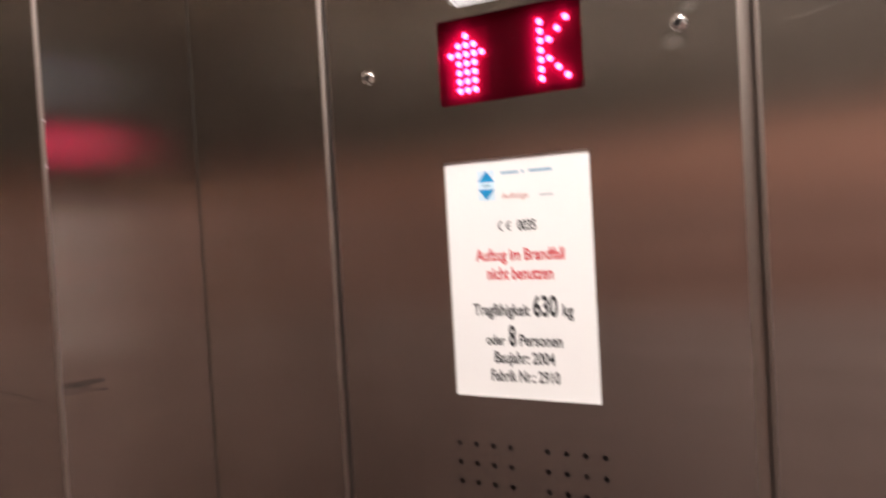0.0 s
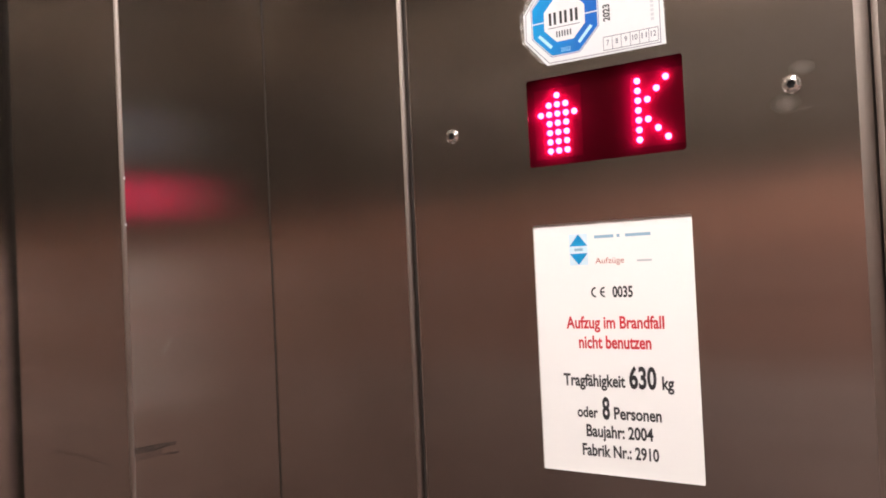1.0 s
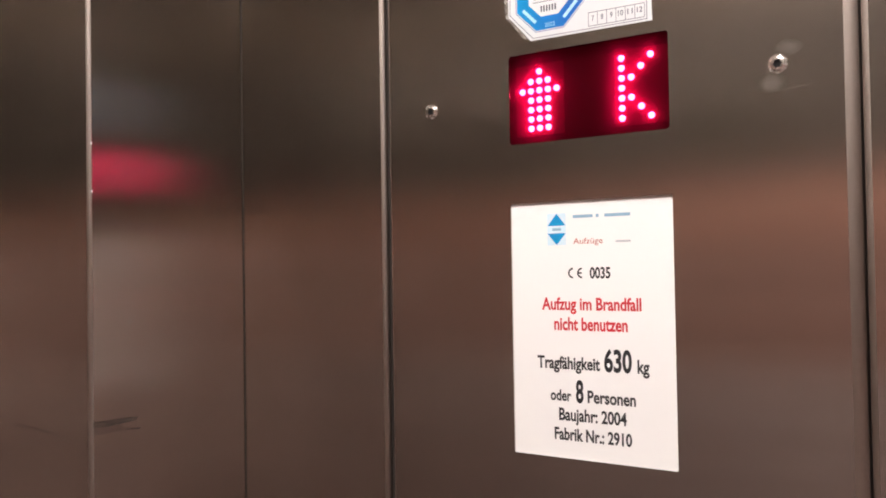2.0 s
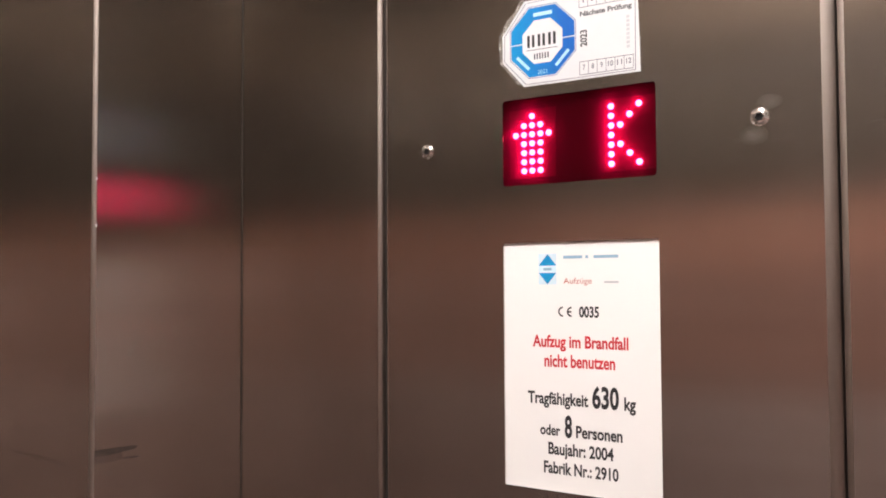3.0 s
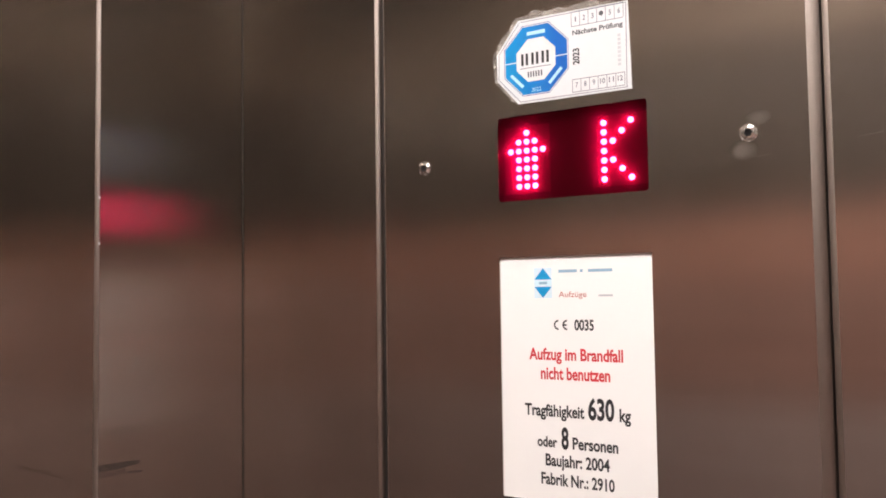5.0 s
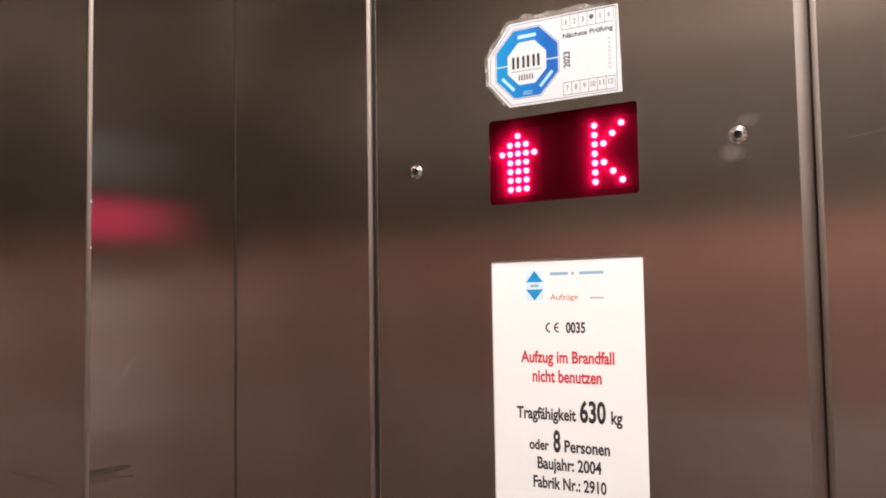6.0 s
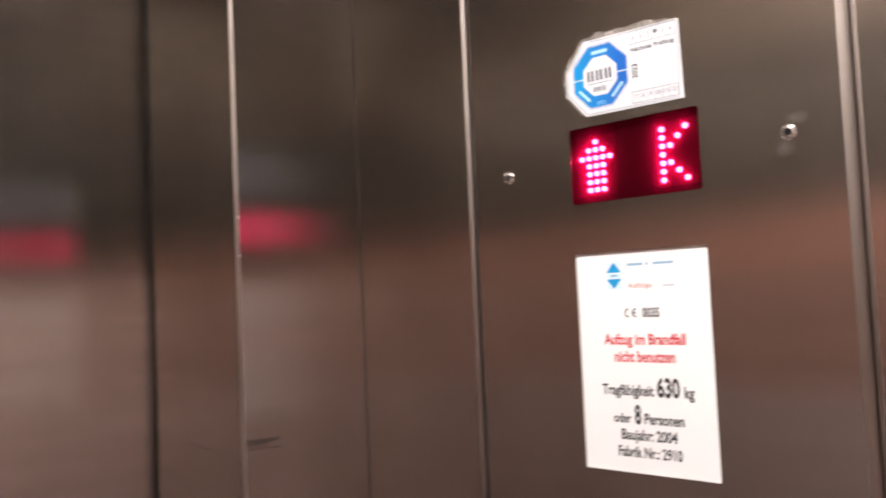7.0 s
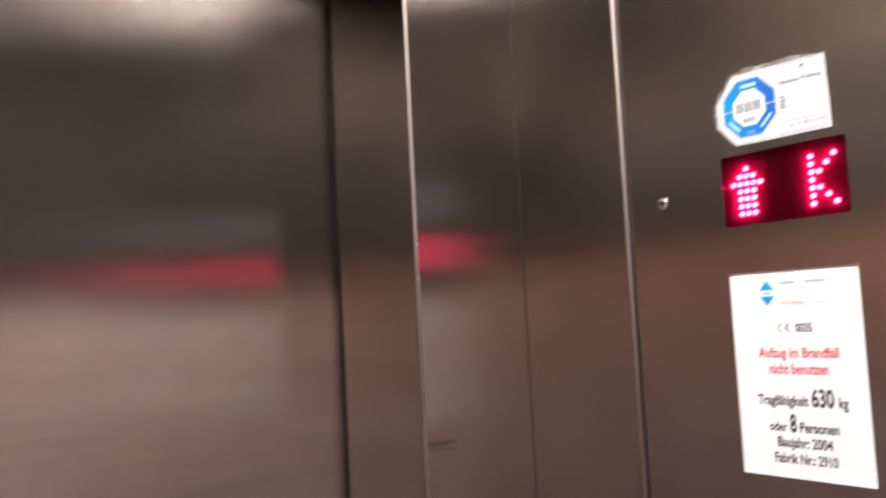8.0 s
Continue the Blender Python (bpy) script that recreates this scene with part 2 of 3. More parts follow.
def lettering(body, x0, x1, base, cap, y, mat, parent, name="lettering", weight=0.0, turned=False):
    """Printed letters from x0 to x1, with the baseline and the height of the capitals. turned: read upwards, x0 to x1 then being z."""
    global CAP
    if CAP is None:
        CAP = max(v.co.y for v in text_mesh("H", 0.0).vertices)
    me = text_mesh(body, weight)
    lo, hi = min(v.co.x for v in me.vertices), max(v.co.x for v in me.vertices)
    for v in me.vertices:
        along, above = x0 + (v.co.x - lo) / (hi - lo) * (x1 - x0), v.co.y / CAP * (cap - base)
        v.co = (base - above, y, along) if turned else (along, y, base + above)
    me.materials.clear()
    me.materials.append(mat)
    me.name = name
    ob = new(name, me)
    ob.parent = parent
    return ob


# ---- the car ----
floor = tagged(finish("floor", box(-0.2, CAR_D, -CAR_W, 0.05, -0.03, 0.0), FLOOR_RUBBER), "grey rubber lift floor", "floor", kind="structure")
ceiling = tagged(finish("ceiling", box(-0.2, CAR_D + 0.03, -CAR_W - 0.03, 0.05, CAR_H, CAR_H + 0.03), CEILING_PAINT), "warm grey lift ceiling round a light panel", "ceiling", kind="structure")
CLAD_TOP, REAR_TOP = 1.838, 1.785
opposite = thing("wall_opposite", "lift side wall with red-brown and grey cladding boards", "wall", "structure")
part("upper_sheet", box(0.0, CAR_D, -CAR_W - 0.03, -CAR_W, CLAD_TOP, 2.15), UPPER, opposite)
# Added board, out of view: its lighter colour brightens reflections in the panel.
part("wash_board", box(0.0, CAR_D, -CAR_W - 0.03, -CAR_W, 2.152, CAR_H), WALL_WASH, opposite, "added unseen board, lightened for the light near the ceiling")
for z0, z1, board, label in ((1.717, CLAD_TOP - 0.002, CLADDING, "red-brown cladding board"), (1.502, 1.713, BROWN_CLADDING, "dull red-brown cladding board"), (0.0, 1.498, GREY_CLADDING, "mauve-grey cladding board")):
    part("cladding", box(0.0, CAR_D, -CAR_W - 0.03, -CAR_W + 0.004, z0, z1), board, opposite, label)
rear = thing("wall_rear", "lift rear wall with rose-grey cladding below dark laminate", "wall", "structure")
part("upper_sheet", box(CAR_D, CAR_D + 0.03, -CAR_W, 0.05, REAR_TOP, CAR_H), REAR_UPPER, rear)
part("cladding", box(CAR_D - 0.004, CAR_D + 0.03, -CAR_W + 0.004, 0.0, 0.0, REAR_TOP - 0.002), REAR_CLADDING, rear)

lamp = thing("ceiling_light", "lit white ceiling light panel in a steel frame", "light")
LX0, LX1, LY0, LY1 = 0.34, 0.53, -0.72, -0.40
part("diffuser", box(LX0, LX1, LY0, LY1, CAR_H - 0.040, CAR_H - 0.004), LAMP_GLOW, lamp, "lit diffuser")
for x0, x1, y0, y1 in ((LX0 - 0.02, LX1 + 0.02, LY0 - 0.02, LY0), (LX0 - 0.02, LX1 + 0.02, LY1, LY1 + 0.02), (LX0 - 0.02, LX0, LY0, LY1), (LX1, LX1 + 0.02, LY0, LY1)):
    part("frame", box(x0, x1, y0, y1, CAR_H - 0.010, CAR_H - 0.0005), CHROME, lamp)

# Side wall: folded steel sheets that leave a dark joint on either side of the operating panel.
BACK = 0.028
R_A, R_LIP, R_B, R_SIDE = 0.0030, 0.0012, 0.0090, 0.0046
B_LIP, SIDE_LIP = B0 - R_B * math.sin(radians(45)), B1 + R_SIDE * math.sin(radians(45))     # where the shallow folds begin
side = thing("wall_side", "brushed stainless steel side wall of folded sheets", "wall", "structure")
part("sheet", upright([(0.0006, 0.0), (A0 - R_A, 0.0)], 0.0, CAR_H), STEEL, side)
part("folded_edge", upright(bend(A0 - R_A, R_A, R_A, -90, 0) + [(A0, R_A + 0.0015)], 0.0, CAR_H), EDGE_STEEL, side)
# Dark insert added where the open joint would be in shade.
part("joint_shade", box(A0 - 0.001, A1 + 0.001, R_A + 0.0015, R_A + 0.003, 0.0, CAR_H), DARK_GAP, side, "dark filler for the shade deep in the joint")
part("sheet", upright([(SIDE_LIP, 0.0), (CAR_D, 0.0)], 0.0, CAR_H), STEEL, side)
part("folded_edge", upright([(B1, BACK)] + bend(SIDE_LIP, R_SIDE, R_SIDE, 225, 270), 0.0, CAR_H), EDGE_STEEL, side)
part("joint_backing", box(-0.06, CAR_D, BACK, BACK + 0.01, 0.0, CAR_H), DARK_GAP, side, "dark joint behind the sheets")

# Front return: one sheet from the corner to the doorway, bent round into the reveal.
R_EDGE = 0.0023
front = thing("wall_front", "brushed stainless steel front return beside the lift door", "wall", "structure")
part("sheet", upright([(0.0, 0.012), (0.0, -RETURN + R_EDGE)], 0.0, CAR_H), STEEL, front)
part("folded_edge", upright(bend(-R_EDGE, -RETURN + R_EDGE, R_EDGE, 0, -90), 0.0, CAR_H), EDGE_STEEL, front)
part("reveal", upright([(-R_EDGE, -RETURN), (-JAMB, -RETURN - 0.0015), (-JAMB, -RETURN + 0.03)], 0.0, CAR_H), STEEL, front)
part("corner_seam", box(-0.0004, 0.0006, -0.0006, 0.0004, 0.0, CAR_H), DARK_GAP, front, "dark corner seam")
part("far_sheet", upright([(0.0, -CAR_W), (0.0, -CAR_W + 0.06), (-JAMB, -CAR_W + 0.06)], 0.0, CAR_H), STEEL, front)
part("header", box(-JAMB, 0.0, -CAR_W + 0.06, -RETURN, 2.10, CAR_H), STEEL, front)

door = thing("lift_door", "closed brushed stainless steel sliding lift door", "door", "structure")
part("leaf", upright([(-JAMB - 0.034, -RETURN + 0.055), (-JAMB - 0.009, -RETURN + 0.055), (-JAMB - 0.009, -CAR_W + 0.02), (-JAMB - 0.034, -CAR_W + 0.02)], 0.004, 2.14), STEEL, door)
# Unseen dark closure behind the leaf; it blocks light from the gap.
part("back_cover", box(-JAMB - 0.06, -JAMB - 0.04, -CAR_W, 0.05, 0.0, CAR_H), DARK_GAP, door)
# Dark box added in the gap beside the door to stand for its shade.
part("gap_shade", box(-JAMB - 0.0085, -JAMB - 0.0005, -RETURN + 0.003, -RETURN + 0.012, 0.0, CAR_H), DARK_GAP, door, "dark filler for the shade in the door gap")

# ---- operating panel ----
PX0, PX1 = A1, B0
DX0, DX1, DZ0, DZ1 = 0.2317, 0.3306, 1.7558, 1.8098      # indicator window
SX0, SX1, SZ0, SZ1 = 0.2314, 0.3314, 1.5702, 1.7200      # load plate
panel = thing("operating_panel", "brushed stainless steel lift operating panel with two screws", "lift panel")
HOLES = [(0.2318 + 0.0125 * c + (0.0127 if c > 3 else 0), 1.5390 - 0.01255 * r) for r in range(5) for c in range(8)]
cut = [round_rect(DX0, DX1, DZ0, DZ1, 0.0022), round_rect(SX0, SX1, SZ0, SZ1, 0.0012, 3)]
cut += [circle(x, z, 0.0017, 10) for x, z in HOLES]
part("faceplate", plate([(PX0 + R_LIP, 0.0), (B_LIP, 0.0), (B_LIP, CAR_H), (PX0 + R_LIP, CAR_H)], 0.0, 0.0010, holes=cut), STEEL, panel)
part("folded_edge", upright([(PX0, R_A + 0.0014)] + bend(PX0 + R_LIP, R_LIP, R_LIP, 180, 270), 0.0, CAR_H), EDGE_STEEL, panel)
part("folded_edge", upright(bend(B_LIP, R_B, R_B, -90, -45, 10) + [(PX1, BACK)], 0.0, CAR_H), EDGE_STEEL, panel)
part("speaker_backing", box(0.222, 0.342, 0.006, 0.008, 1.46, 1.55), DARK_GAP, panel, "dark backing behind the speaker holes")


def screw(x, z, spin):
    """A flat-domed screw in a raised rim, with a six-lobed socket."""
    n = 36
    rings = [(0.0048, 0.0), (0.0048, -0.0004), (0.0044, -0.0006), (0.0041, -0.0002), (0.0039, -0.0007), (0.0035, -0.0012), (0.0028, -0.0014)]
    turn = [2 * math.pi * k / n for k in range(n)]
    star = [0.00215 + 0.00035 * math.cos(6 * (a - spin)) for a in turn]
    bm = bmesh.new()
    loops = [[bm.verts.new((x + r * math.cos(a), y, z + r * math.sin(a))) for a in turn] for r, y in rings]
    loops.append([bm.verts.new((x + r * math.cos(a), -0.0014, z + r * math.sin(a))) for a, r in zip(turn, star)])
    for a, b in zip(loops, loops[1:]):
        for k in range(n):
            bm.faces.new((a[k - 1], a[k], b[k], b[k - 1]))
    ob = part("screw", bm, CHROME, panel, "polished screw in a raised rim", True)
    deep = bmesh.new()
    a = [deep.verts.new((x + (r + 0.00005) * math.cos(t), -0.0013, z + (r + 0.00005) * math.sin(t))) for t, r in zip(turn, star)]
    b = [deep.verts.new((v.co.x, -0.0002, v.co.z)) for v in a]
    for k in range(n):
        deep.faces.new((a[k - 1], a[k], b[k], b[k - 1]))
    deep.faces.new(b)
    part("socket", deep, SOCKET_SHADE, ob, "six-lobed socket with its shade in the colour")


screw(0.1745, 1.7828, 0.3)
screw(0.3869, 1.7828, 0.1)

# ---- floor indicator ----
LED_Y = 0.0045
indicator = thing("floor_indicator", "red dot-matrix lift display showing an upward arrow and K", "display")
part("backing", plate(round_rect(DX0 - 0.008, DX1 + 0.008, DZ0 - 0.008, DZ1 + 0.008, 0.002), LED_Y + 0.0003, 0.0070), BACKING_RED, indicator)
part("window_pane", plate(round_rect(DX0 - 0.003, DX1 + 0.003, DZ0 - 0.003, DZ1 + 0.003, 0.0021), 0.0011, 0.0014), PANE_RED, indicator, "smoked red acrylic window")
PITCH = 0.00568
ARROW = ("..#..", ".###.", "#####", ".###.", ".###.", ".###.", ".###.")
LETTER = ("#..#.", "#.#..", "##...", "#....", "##...", "#.#..", "#..#.")


def led_mesh():
    bm = bmesh.new()
    rings = [[bm.verts.new((r * math.cos(2 * math.pi * k / 12), y, r * math.sin(2 * math.pi * k / 12))) for k in range(12)] for r, y in ((0.00185, 0.0), (0.00170, -0.0009), (0.0010, -0.0014))]
    for a, b in zip(rings, rings[1:]):
        for k in range(12):
            bm.faces.new((a[k - 1], a[k], b[k], b[k - 1]))
    bm.faces.new(rings[-1])
    bmesh.ops.recalc_face_normals(bm, faces=bm.faces)
    me = bpy.data.meshes.new("led")
    bm.to_mesh(me)
    bm.free()
    me.materials.append(LED_RED)
    return me


LED = led_mesh()
for rows, x0, label in ((ARROW, 0.2388, "lit arrow of red light dots"), (LETTER, 0.3021, "lit letter of red light dots")):
    top = 1.7992
    module = part("dot_matrix", box(x0 - 0.0045, x0 + 4 * PITCH + 0.0045, LED_Y, LED_Y + 0.002, top - 6 * PITCH - 0.0045, top + 0.0045), MATRIX_RED, indicator, label)
    for r, row in enumerate(rows):
        for c, mark in enumerate(row):
            if mark == "#":
                dot = new("led", LED)
                dot.location = (x0 + c * PITCH, LED_Y - 0.00005, top - r * PITCH)
                dot.parent = module

# ---- load plate ----
sign = thing("load_plate", "white acrylic lift load plate with black and red print", "sign")
part("plate", plate(round_rect(SX0 - 0.003, SX1 + 0.003, SZ0 - 0.003, SZ1 + 0.003, 0.001, 3), 0.0013, 0.003), PLATE_WHITE, sign)
PY = 0.00122
sign.location = (-0.0005, 0.0, -0.0001)
part("logo_field", bar(0.2557, 0.2677, 1.6944, 1.7131, PY + 0.00003), LOGO_PALE, sign)
part("logo_arrow", flat([(0.2559, 1.7059), (0.2676, 1.7059), (0.2618, 1.7129)], PY), MID_BLUE, sign)
part("logo_arrow", flat([(0.2559, 1.7014), (0.2617, 1.6946), (0.2676, 1.7014)], PY), MID_BLUE, sign)
part("logo_stripe", bar(0.2590, 0.2646, 1.7029, 1.7045, PY), INK_BLUE, sign)
for x0, x1 in ((0.2723, 0.2846), (0.2866, 0.2884), (0.2918, 0.3072)):
    part("name_bar", bar(x0, x1, 1.7099, 1.7117, PY), INK_BLUE, sign)
part("town_bar", bar(0.2983, 0.3072, 1.6952, 1.6963, PY), INK_FAINT, sign)
lettering("Aufzüge", 0.2723, 0.2905, 1.6949, 1.6982, PY, INK_RUST, sign)


def arc_mark(cx, cz, r, width, y, mid):
    """One letter of the conformity mark: an open half ring, with a middle stroke for the second."""
    bm = bmesh.new()
    ring = [(90 + 180 * k / 16) for k in range(17)]
    a = [bm.verts.new((cx + r * math.cos(radians(t)), y, cz + r * math.sin(radians(t)))) for t in ring]
    b = [bm.verts.new((cx + (r - width) * math.cos(radians(t)), y, cz + (r - width) * math.sin(radians(t)))) for t in ring]
    for k in range(16):
        bm.faces.new((a[k], a[k + 1], b[k + 1], b[k]))
    if mid:
        flat([(cx - r + width, cz - width / 2), (cx - 0.0002, cz - width / 2), (cx - 0.0002, cz + width / 2), (cx - r + width, cz + width / 2)], y, bm)
    return bm


part("conformity_mark", arc_mark(0.2717, 1.6780, 0.0031, 0.0010, PY, False), INK_BLACK, sign)
part("conformity_mark", arc_mark(0.2774, 1.6780, 0.0031, 0.0010, PY, True), INK_BLACK, sign)
for body, x0, x1, base, cap, mat, weight in (
    ("0035", 0.2822, 0.2948, 1.6750, 1.6810, INK_BLACK, 0.032),
    ("Aufzug im Brandfall", 0.2513, 0.3126, 1.6567, 1.6635, INK_RED, 0.028),
    ("nicht benutzen", 0.2591, 0.3044, 1.6449, 1.6520, INK_RED, 0.028),
    ("Tragfähigkeit", 0.2477, 0.2874, 1.6223, 1.6291, INK_BLACK, 0.028),
    ("630", 0.2899, 0.3064, 1.6222, 1.6340, INK_BLACK, 0.032),
    ("kg", 0.3096, 0.3165, 1.6221, 1.6292, INK_BLACK, 0.028),
    ("oder", 0.2559, 0.2692, 1.6037, 1.6097, INK_BLACK, 0.028),
    ("8", 0.2721, 0.2769, 1.6034, 1.6155, INK_BLACK, 0.032),
    ("Personen", 0.2794, 0.3083, 1.6036, 1.6103, INK_BLACK, 0.028),
    ("Baujahr: 2004", 0.2612, 0.3028, 1.5924, 1.5992, INK_BLACK, 0.028),
    ("Fabrik Nr.: 2910", 0.2581, 0.3056, 1.5810, 1.5877, INK_BLACK, 0.028),
):
    lettering(body, x0, x1, base, cap, PY, mat, sign, weight=weight)

# ---- inspection sticker ----
sticker = thing("inspection_sticker", "white and blue inspection sticker with worn film edge", "sticker")
OUT = [(0.2481, 1.8703), (0.2324, 1.8508), (0.2326, 1.8340), (0.2474, 1.8173), (0.3220, 1.8166), (0.3206, 1.8692)]


def ragged(points, grow, seed, step=0.0028):
    """An outline swelled outwards and torn unevenly."""
    r = random.Random(seed)
    cx, cz = sum(p[0] for p in points) / len(points), sum(p[1] for p in points) / len(points)
    out = []
    for k, a in enumerate(points):
        b = points[(k + 1) % len(points)]
        n = max(1, int(math.dist(a, b) / step))
        for j in range(n):
            x, z = a[0] + (b[0] - a[0]) * j / n, a[1] + (b[1] - a[1]) * j / n
            d = math.hypot(x - cx, z - cz)
            g = grow(x, z) * (0.85 + 0.55 * noise.noise((x * 110.0, z * 110.0, seed)) + r.uniform(-0.06, 0.06))
            out.append((x + (x - cx) / d * g, z + (z - cz) / d * g))
    return out


part("film", flat(ragged(OUT, lambda x, z: (0.0054 if 0.258 < x < 0.302 else 0.0040) if z > 1.855 and x < 0.312 else (0.0026 if x < 0.245 else 0.0008), 3, 0.0014), -0.00012), FILM, sticker, "torn clear film edge")
part("sheet", flat(ragged(OUT, lambda x, z: 0.00025, 5, 0.004), -0.00022), STICKER_WHITE, sticker)
SY = -0.00030
CX, CZ = 0.2600, 1.8440


def octagon(r):
    return [(CX + r * math.cos(radians(22.5 + 45 * k)), CZ + r * math.sin(radians(22.5 + 45 * k))) for k in range(8)]


def ring(r0, r1, y):
    bm = bmesh.new()
    a = [bm.verts.new((x, y, z)) for x, z in octagon(r0)]
    b = [bm.verts.new((x, y, z)) for x, z in octagon(r1)]
    for k in range(8):
        bm.faces.new((a[k - 1], a[k], b[k], b[k - 1]))
    return bm


part("emblem_ring", ring(0.0233, 0.0147, SY), STICKER_BLUE, sticker, "blue printed octagon ring")
part("emblem_outline", ring(0.0243, 0.0239, SY), STICKER_EDGE, sticker)
for x0, x1 in ((CX - 0.0218, CX - 0.0134), (CX + 0.0134, CX + 0.0218)):
    part("emblem_split", bar(x0, x1, CZ - 0.0006, CZ + 0.0001, SY - 0.00004), STICKER_WHITE, sticker)
part("emblem_bar", bar(0.2540, 0.2668, 1.8598, 1.8622, SY - 0.00004), PALE_BLUE, sticker)
for sx in (-1, 1):
    part("emblem_bar", flat([(CX + sx * 0.0168, CZ - 0.0072), (CX + sx * 0.0183, CZ - 0.0086), (CX + sx * 0.0098, CZ - 0.0172), (CX + sx * 0.0083, CZ - 0.0158)], SY - 0.00004), PALE_BLUE, sticker)
lettering("2022", 0.2569, 0.2634, 1.8238, 1.8262, SY - 0.00004, PALE_BLUE, sticker)
# Maker's marks, as plain blocks.
for x0, x1 in ((0.2491, 0.2553), (0.2563, 0.2625), (0.2634, 0.2697)):
    for a, b in ((0.10, 0.38), (0.62, 0.90)):
        part("mark_block", bar(x0 + (x1 - x0) * a, x0 + (x1 - x0) * b, 1.8411, 1.8487, SY, 0.0002), INK_BLACK, sticker)
part("mark_line", bar(0.2490, 0.2704, 1.8391, 1.8395, SY, 0.0003), INK_GREY, sticker)
for x0, x1 in ((0.2541, 0.2571), (0.2577, 0.2607), (0.2613, 0.2645)):
    for a, b in ((0.05, 0.36), (0.64, 0.95)):
        part("mark_block", bar(x0 + (x1 - x0) * a, x0 + (x1 - x0) * b, 1.8332, 1.8368, SY, 0.0001), INK_GREY, sticker)
for x0, z0, x1, z1 in ((0.2488, 1.8183, 0.3196, 1.8178), (0.3192, 1.8178, 0.3196, 1.8685), (0.2500, 1.8692, 0.3192, 1.8684), (0.2335, 1.8502, 0.2490, 1.8692), (0.2335, 1.8345, 0.2339, 1.8502), (0.2335, 1.8345, 0.2488, 1.8183)):
    d = math.dist((x0, z0), (x1, z1))
    ux, uz = -(z1 - z0) / d * 0.00022, (x1 - x0) / d * 0.00022
    part("border_line", flat([(x0 - ux, z0 - uz), (x1 - ux, z1 - uz), (x1 + ux, z1 + uz), (x0 + ux, z0 + uz)], SY), INK_PALE, sticker)
lettering("Nächste Prüfung", 0.2851, 0.3175, 1.8546, 1.8574, SY, INK_GREY, sticker, weight=0.035)
lettering("2023", 1.8362, 1.8462, 0.2893, 0.2933, SY, INK_BLACK, sticker, weight=0.03, turned=True)
for k in range(8):
    part("serial_bar", bar(0.3140, 0.3160, 1.8312 + 0.0025 * k, 1.8329 + 0.0025 * k, SY), INK_FAINT, sticker)
for z0, z1, first in ((1.8600, 1.8690, 1), (1.8194, 1.8272, 7)):
    for z in (z0, z1):
        part("table_line", bar(0.2845, 0.3180, z - 0.0002, z + 0.0002, SY, 0.0003), INK_PALE, sticker)
    for k in range(7):
        x = 0.2846 + 0.00556 * k
        part("table_line", bar(x - 0.00018, x + 0.00018, z0, z1, SY), INK_PALE, sticker)
        if k < 6:
            body = str(first + k)
            half = 0.0004 if body == "1" else (0.0008 if len(body) == 1 else 0.0016)
            lettering(body, x + 0.0028 - half, x + 0.0028 + half, z0 + 0.0028, z0 + 0.0058, SY - 0.00002, INK_PALE, sticker, weight=0.02)
part("punched_dot", flat(circle(0.2846 + 0.00556 * 3.5, 1.8648, 0.0015, 14), SY - 0.00006), INK_GREY, sticker)

# ---- wear ----
def smear(points, y=None, x=None):
    bm = bmesh.new()
    if y is not None:
        bm.faces.new([bm.verts.new((a, y, z)) for a, z in points])
    else:
        bm.faces.new([bm.verts.new((x, a, z)) for a, z in points])
    return bm


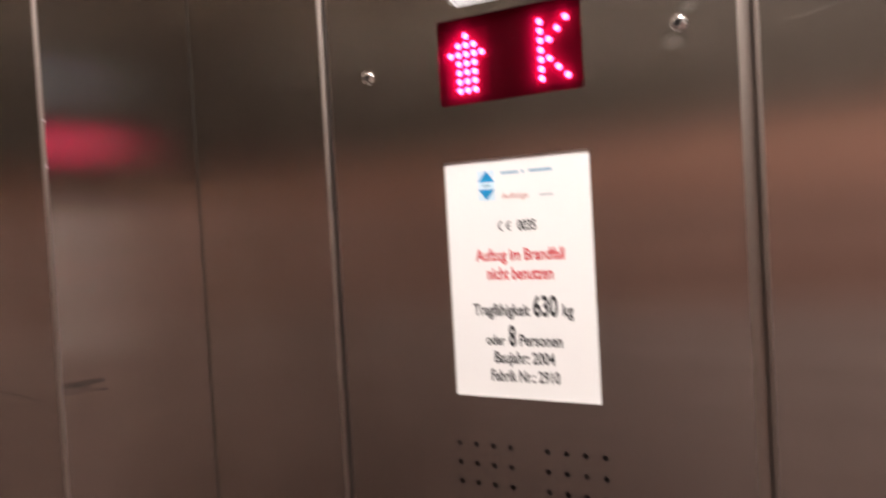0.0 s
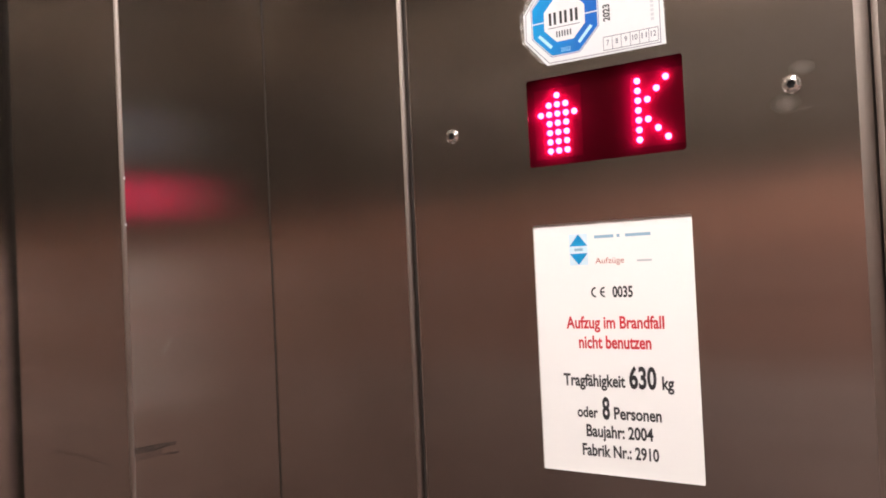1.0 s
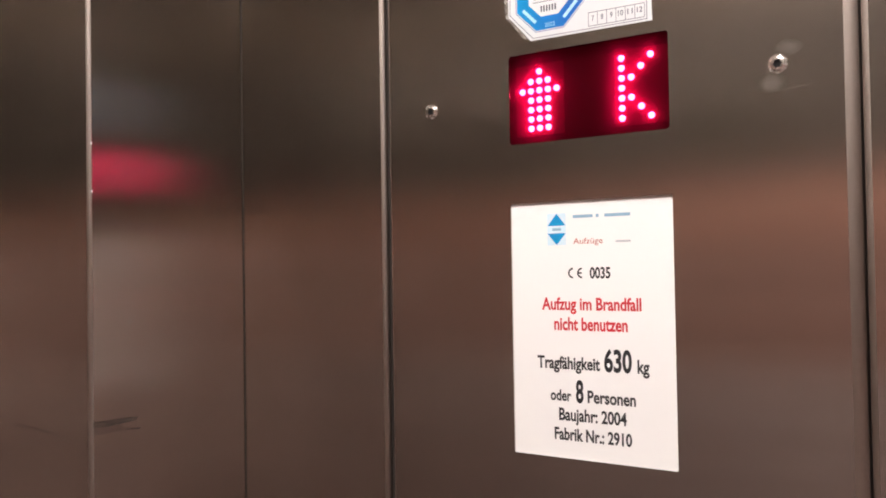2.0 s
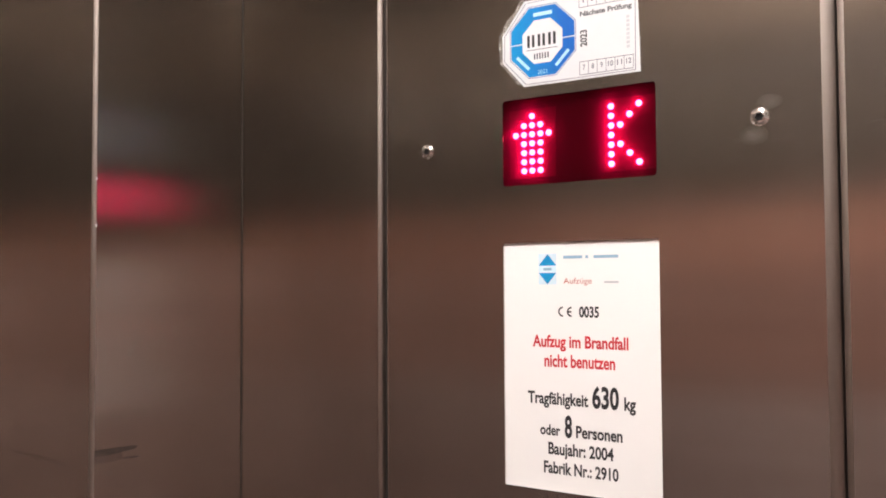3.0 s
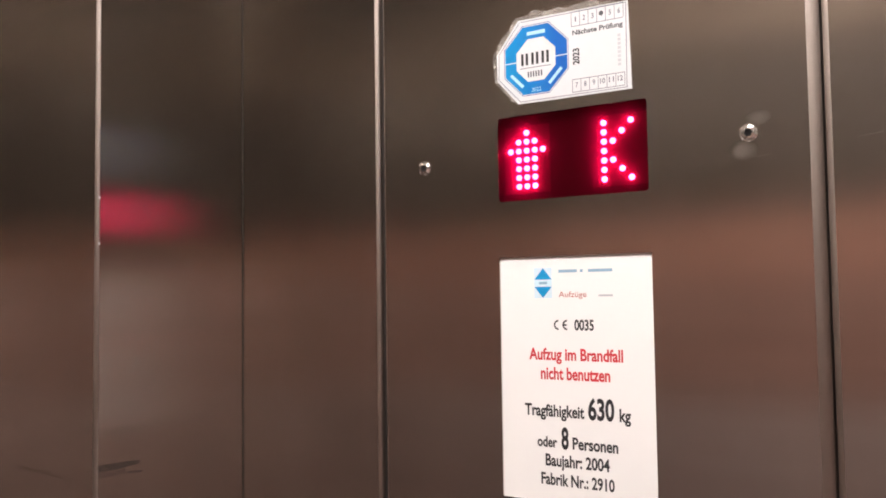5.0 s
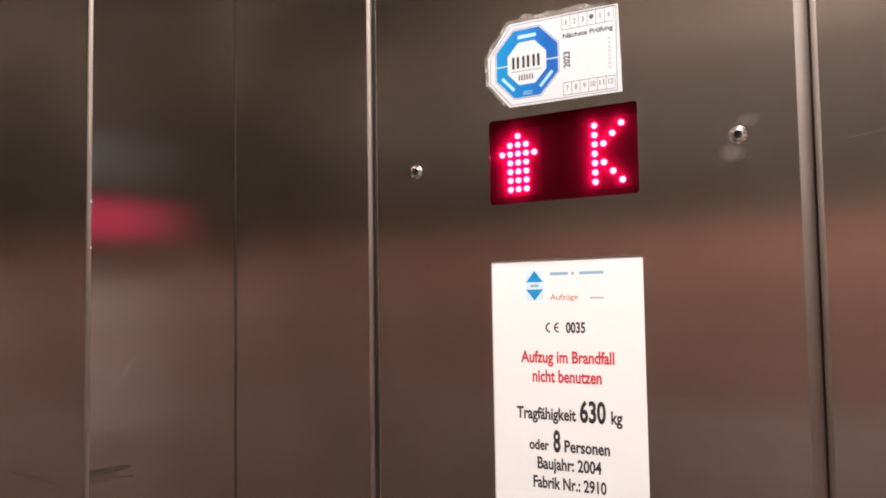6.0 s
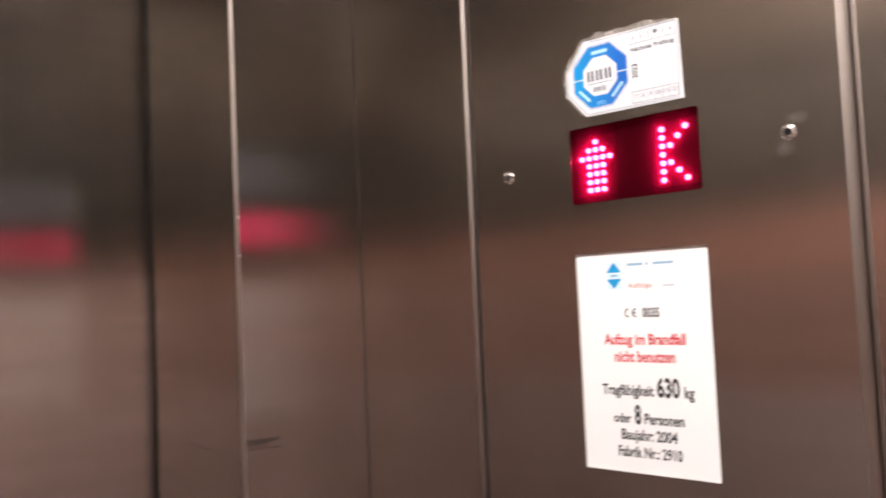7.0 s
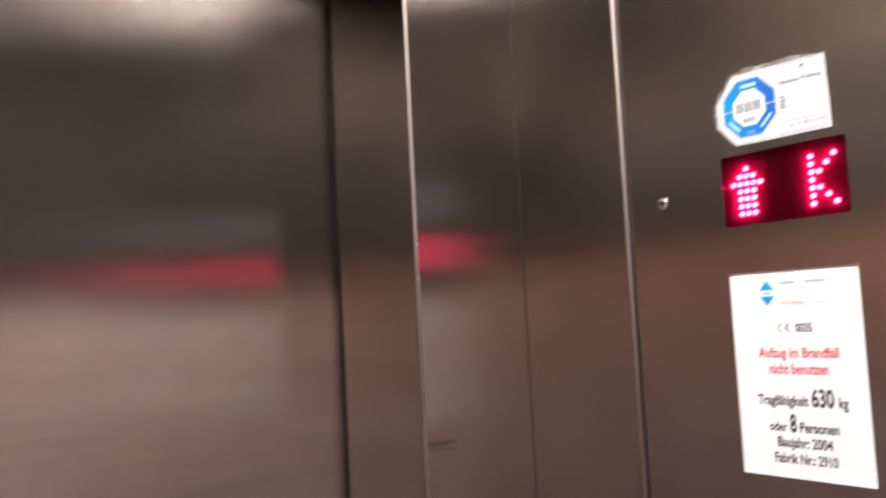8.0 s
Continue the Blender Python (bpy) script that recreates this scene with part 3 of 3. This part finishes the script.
part("scuff_mark", smear([(-0.1275, 1.5840), (-0.1120, 1.5838), (-0.0955, 1.5846), (-0.0940, 1.5868), (-0.1100, 1.5880), (-0.1275, 1.5884)], x=0.0002), SCUFF, front, "dark rubber scuff")
part("scuff_mark", smear([(-0.1050, 1.5796), (-0.0940, 1.5784), (-0.0925, 1.5797), (-0.1040, 1.5806)], x=0.0002), SCUFF, front, "dark rubber scuff")
part("scuff_mark", smear([(-0.1275, 1.5800), (-0.1180, 1.5796), (-0.1060, 1.5800), (-0.1060, 1.5838), (-0.1275, 1.5838)], x=0.0002), FAINT_SCUFF, front, "faint rubber scuff")
part("scuff_mark", smear([(-0.092, 1.5815), (-0.050, 1.5800), (-0.020, 1.5765), (-0.022, 1.5745), (-0.052, 1.5770), (-0.090, 1.5792)], y=-RETURN - 0.0018), FAINT_SCUFF, front, "dark rubber scuff")
part("scratch", smear([(-0.0940, 1.6584), (-0.0966, 1.6564), (-0.1042, 1.6464), (-0.1012, 1.6478)], x=0.0002), SPOT, front, "short bright scratch")
part("paint_speck", smear([(-0.1172, 1.5720), (-0.1160, 1.5711), (-0.1150, 1.5722), (-0.1162, 1.5732)], x=0.0002), SPOT, front)
part("worn_edge", smear([(-RETURN + 0.0012, 1.545), (-RETURN + 0.0024, 1.545), (-RETURN + 0.0022, 1.603), (-RETURN + 0.0014, 1.622)], x=0.0003), SCRATCH, front, "bright worn edge")
for z in (1.7646, 1.7340):
    part("edge_nick", smear([(-RETURN + 0.0012, z - 0.0009), (-RETURN + 0.0026, z - 0.0006), (-RETURN + 0.0024, z + 0.0010), (-RETURN + 0.0012, z + 0.0009)], x=0.0003), STICKER_WHITE, front)
for cx, cz, rx, rz in ((0.3838, 1.7735, 0.0078, 0.0056), (0.3922, 1.7905, 0.0070, 0.0042)):
    part("worn_spot", smear([(cx + rx * math.cos(k * 0.3927), cz + rz * math.sin(k * 0.3927)) for k in range(16)], y=-0.0002), WORN, panel, "worn bright spot beside the screw")
for x0, z0, x1, z1 in ((0.366, 1.7722, 0.384, 1.7700), (0.388, 1.7690, 0.404, 1.7704), (0.326, 1.8640, 0.334, 1.8520)):
    part("scratch", smear([(x0, z0), (x1, z1), (x1, z1 + 0.0004), (x0, z0 + 0.0004)], y=-0.0002), FAINT, panel)
part("scratch", smear([(0.4400, 1.7745), (0.4560, 1.7762), (0.4720, 1.7806), (0.4718, 1.7814), (0.4560, 1.7772), (0.4400, 1.7750)], y=-0.0002), FAINT, side)
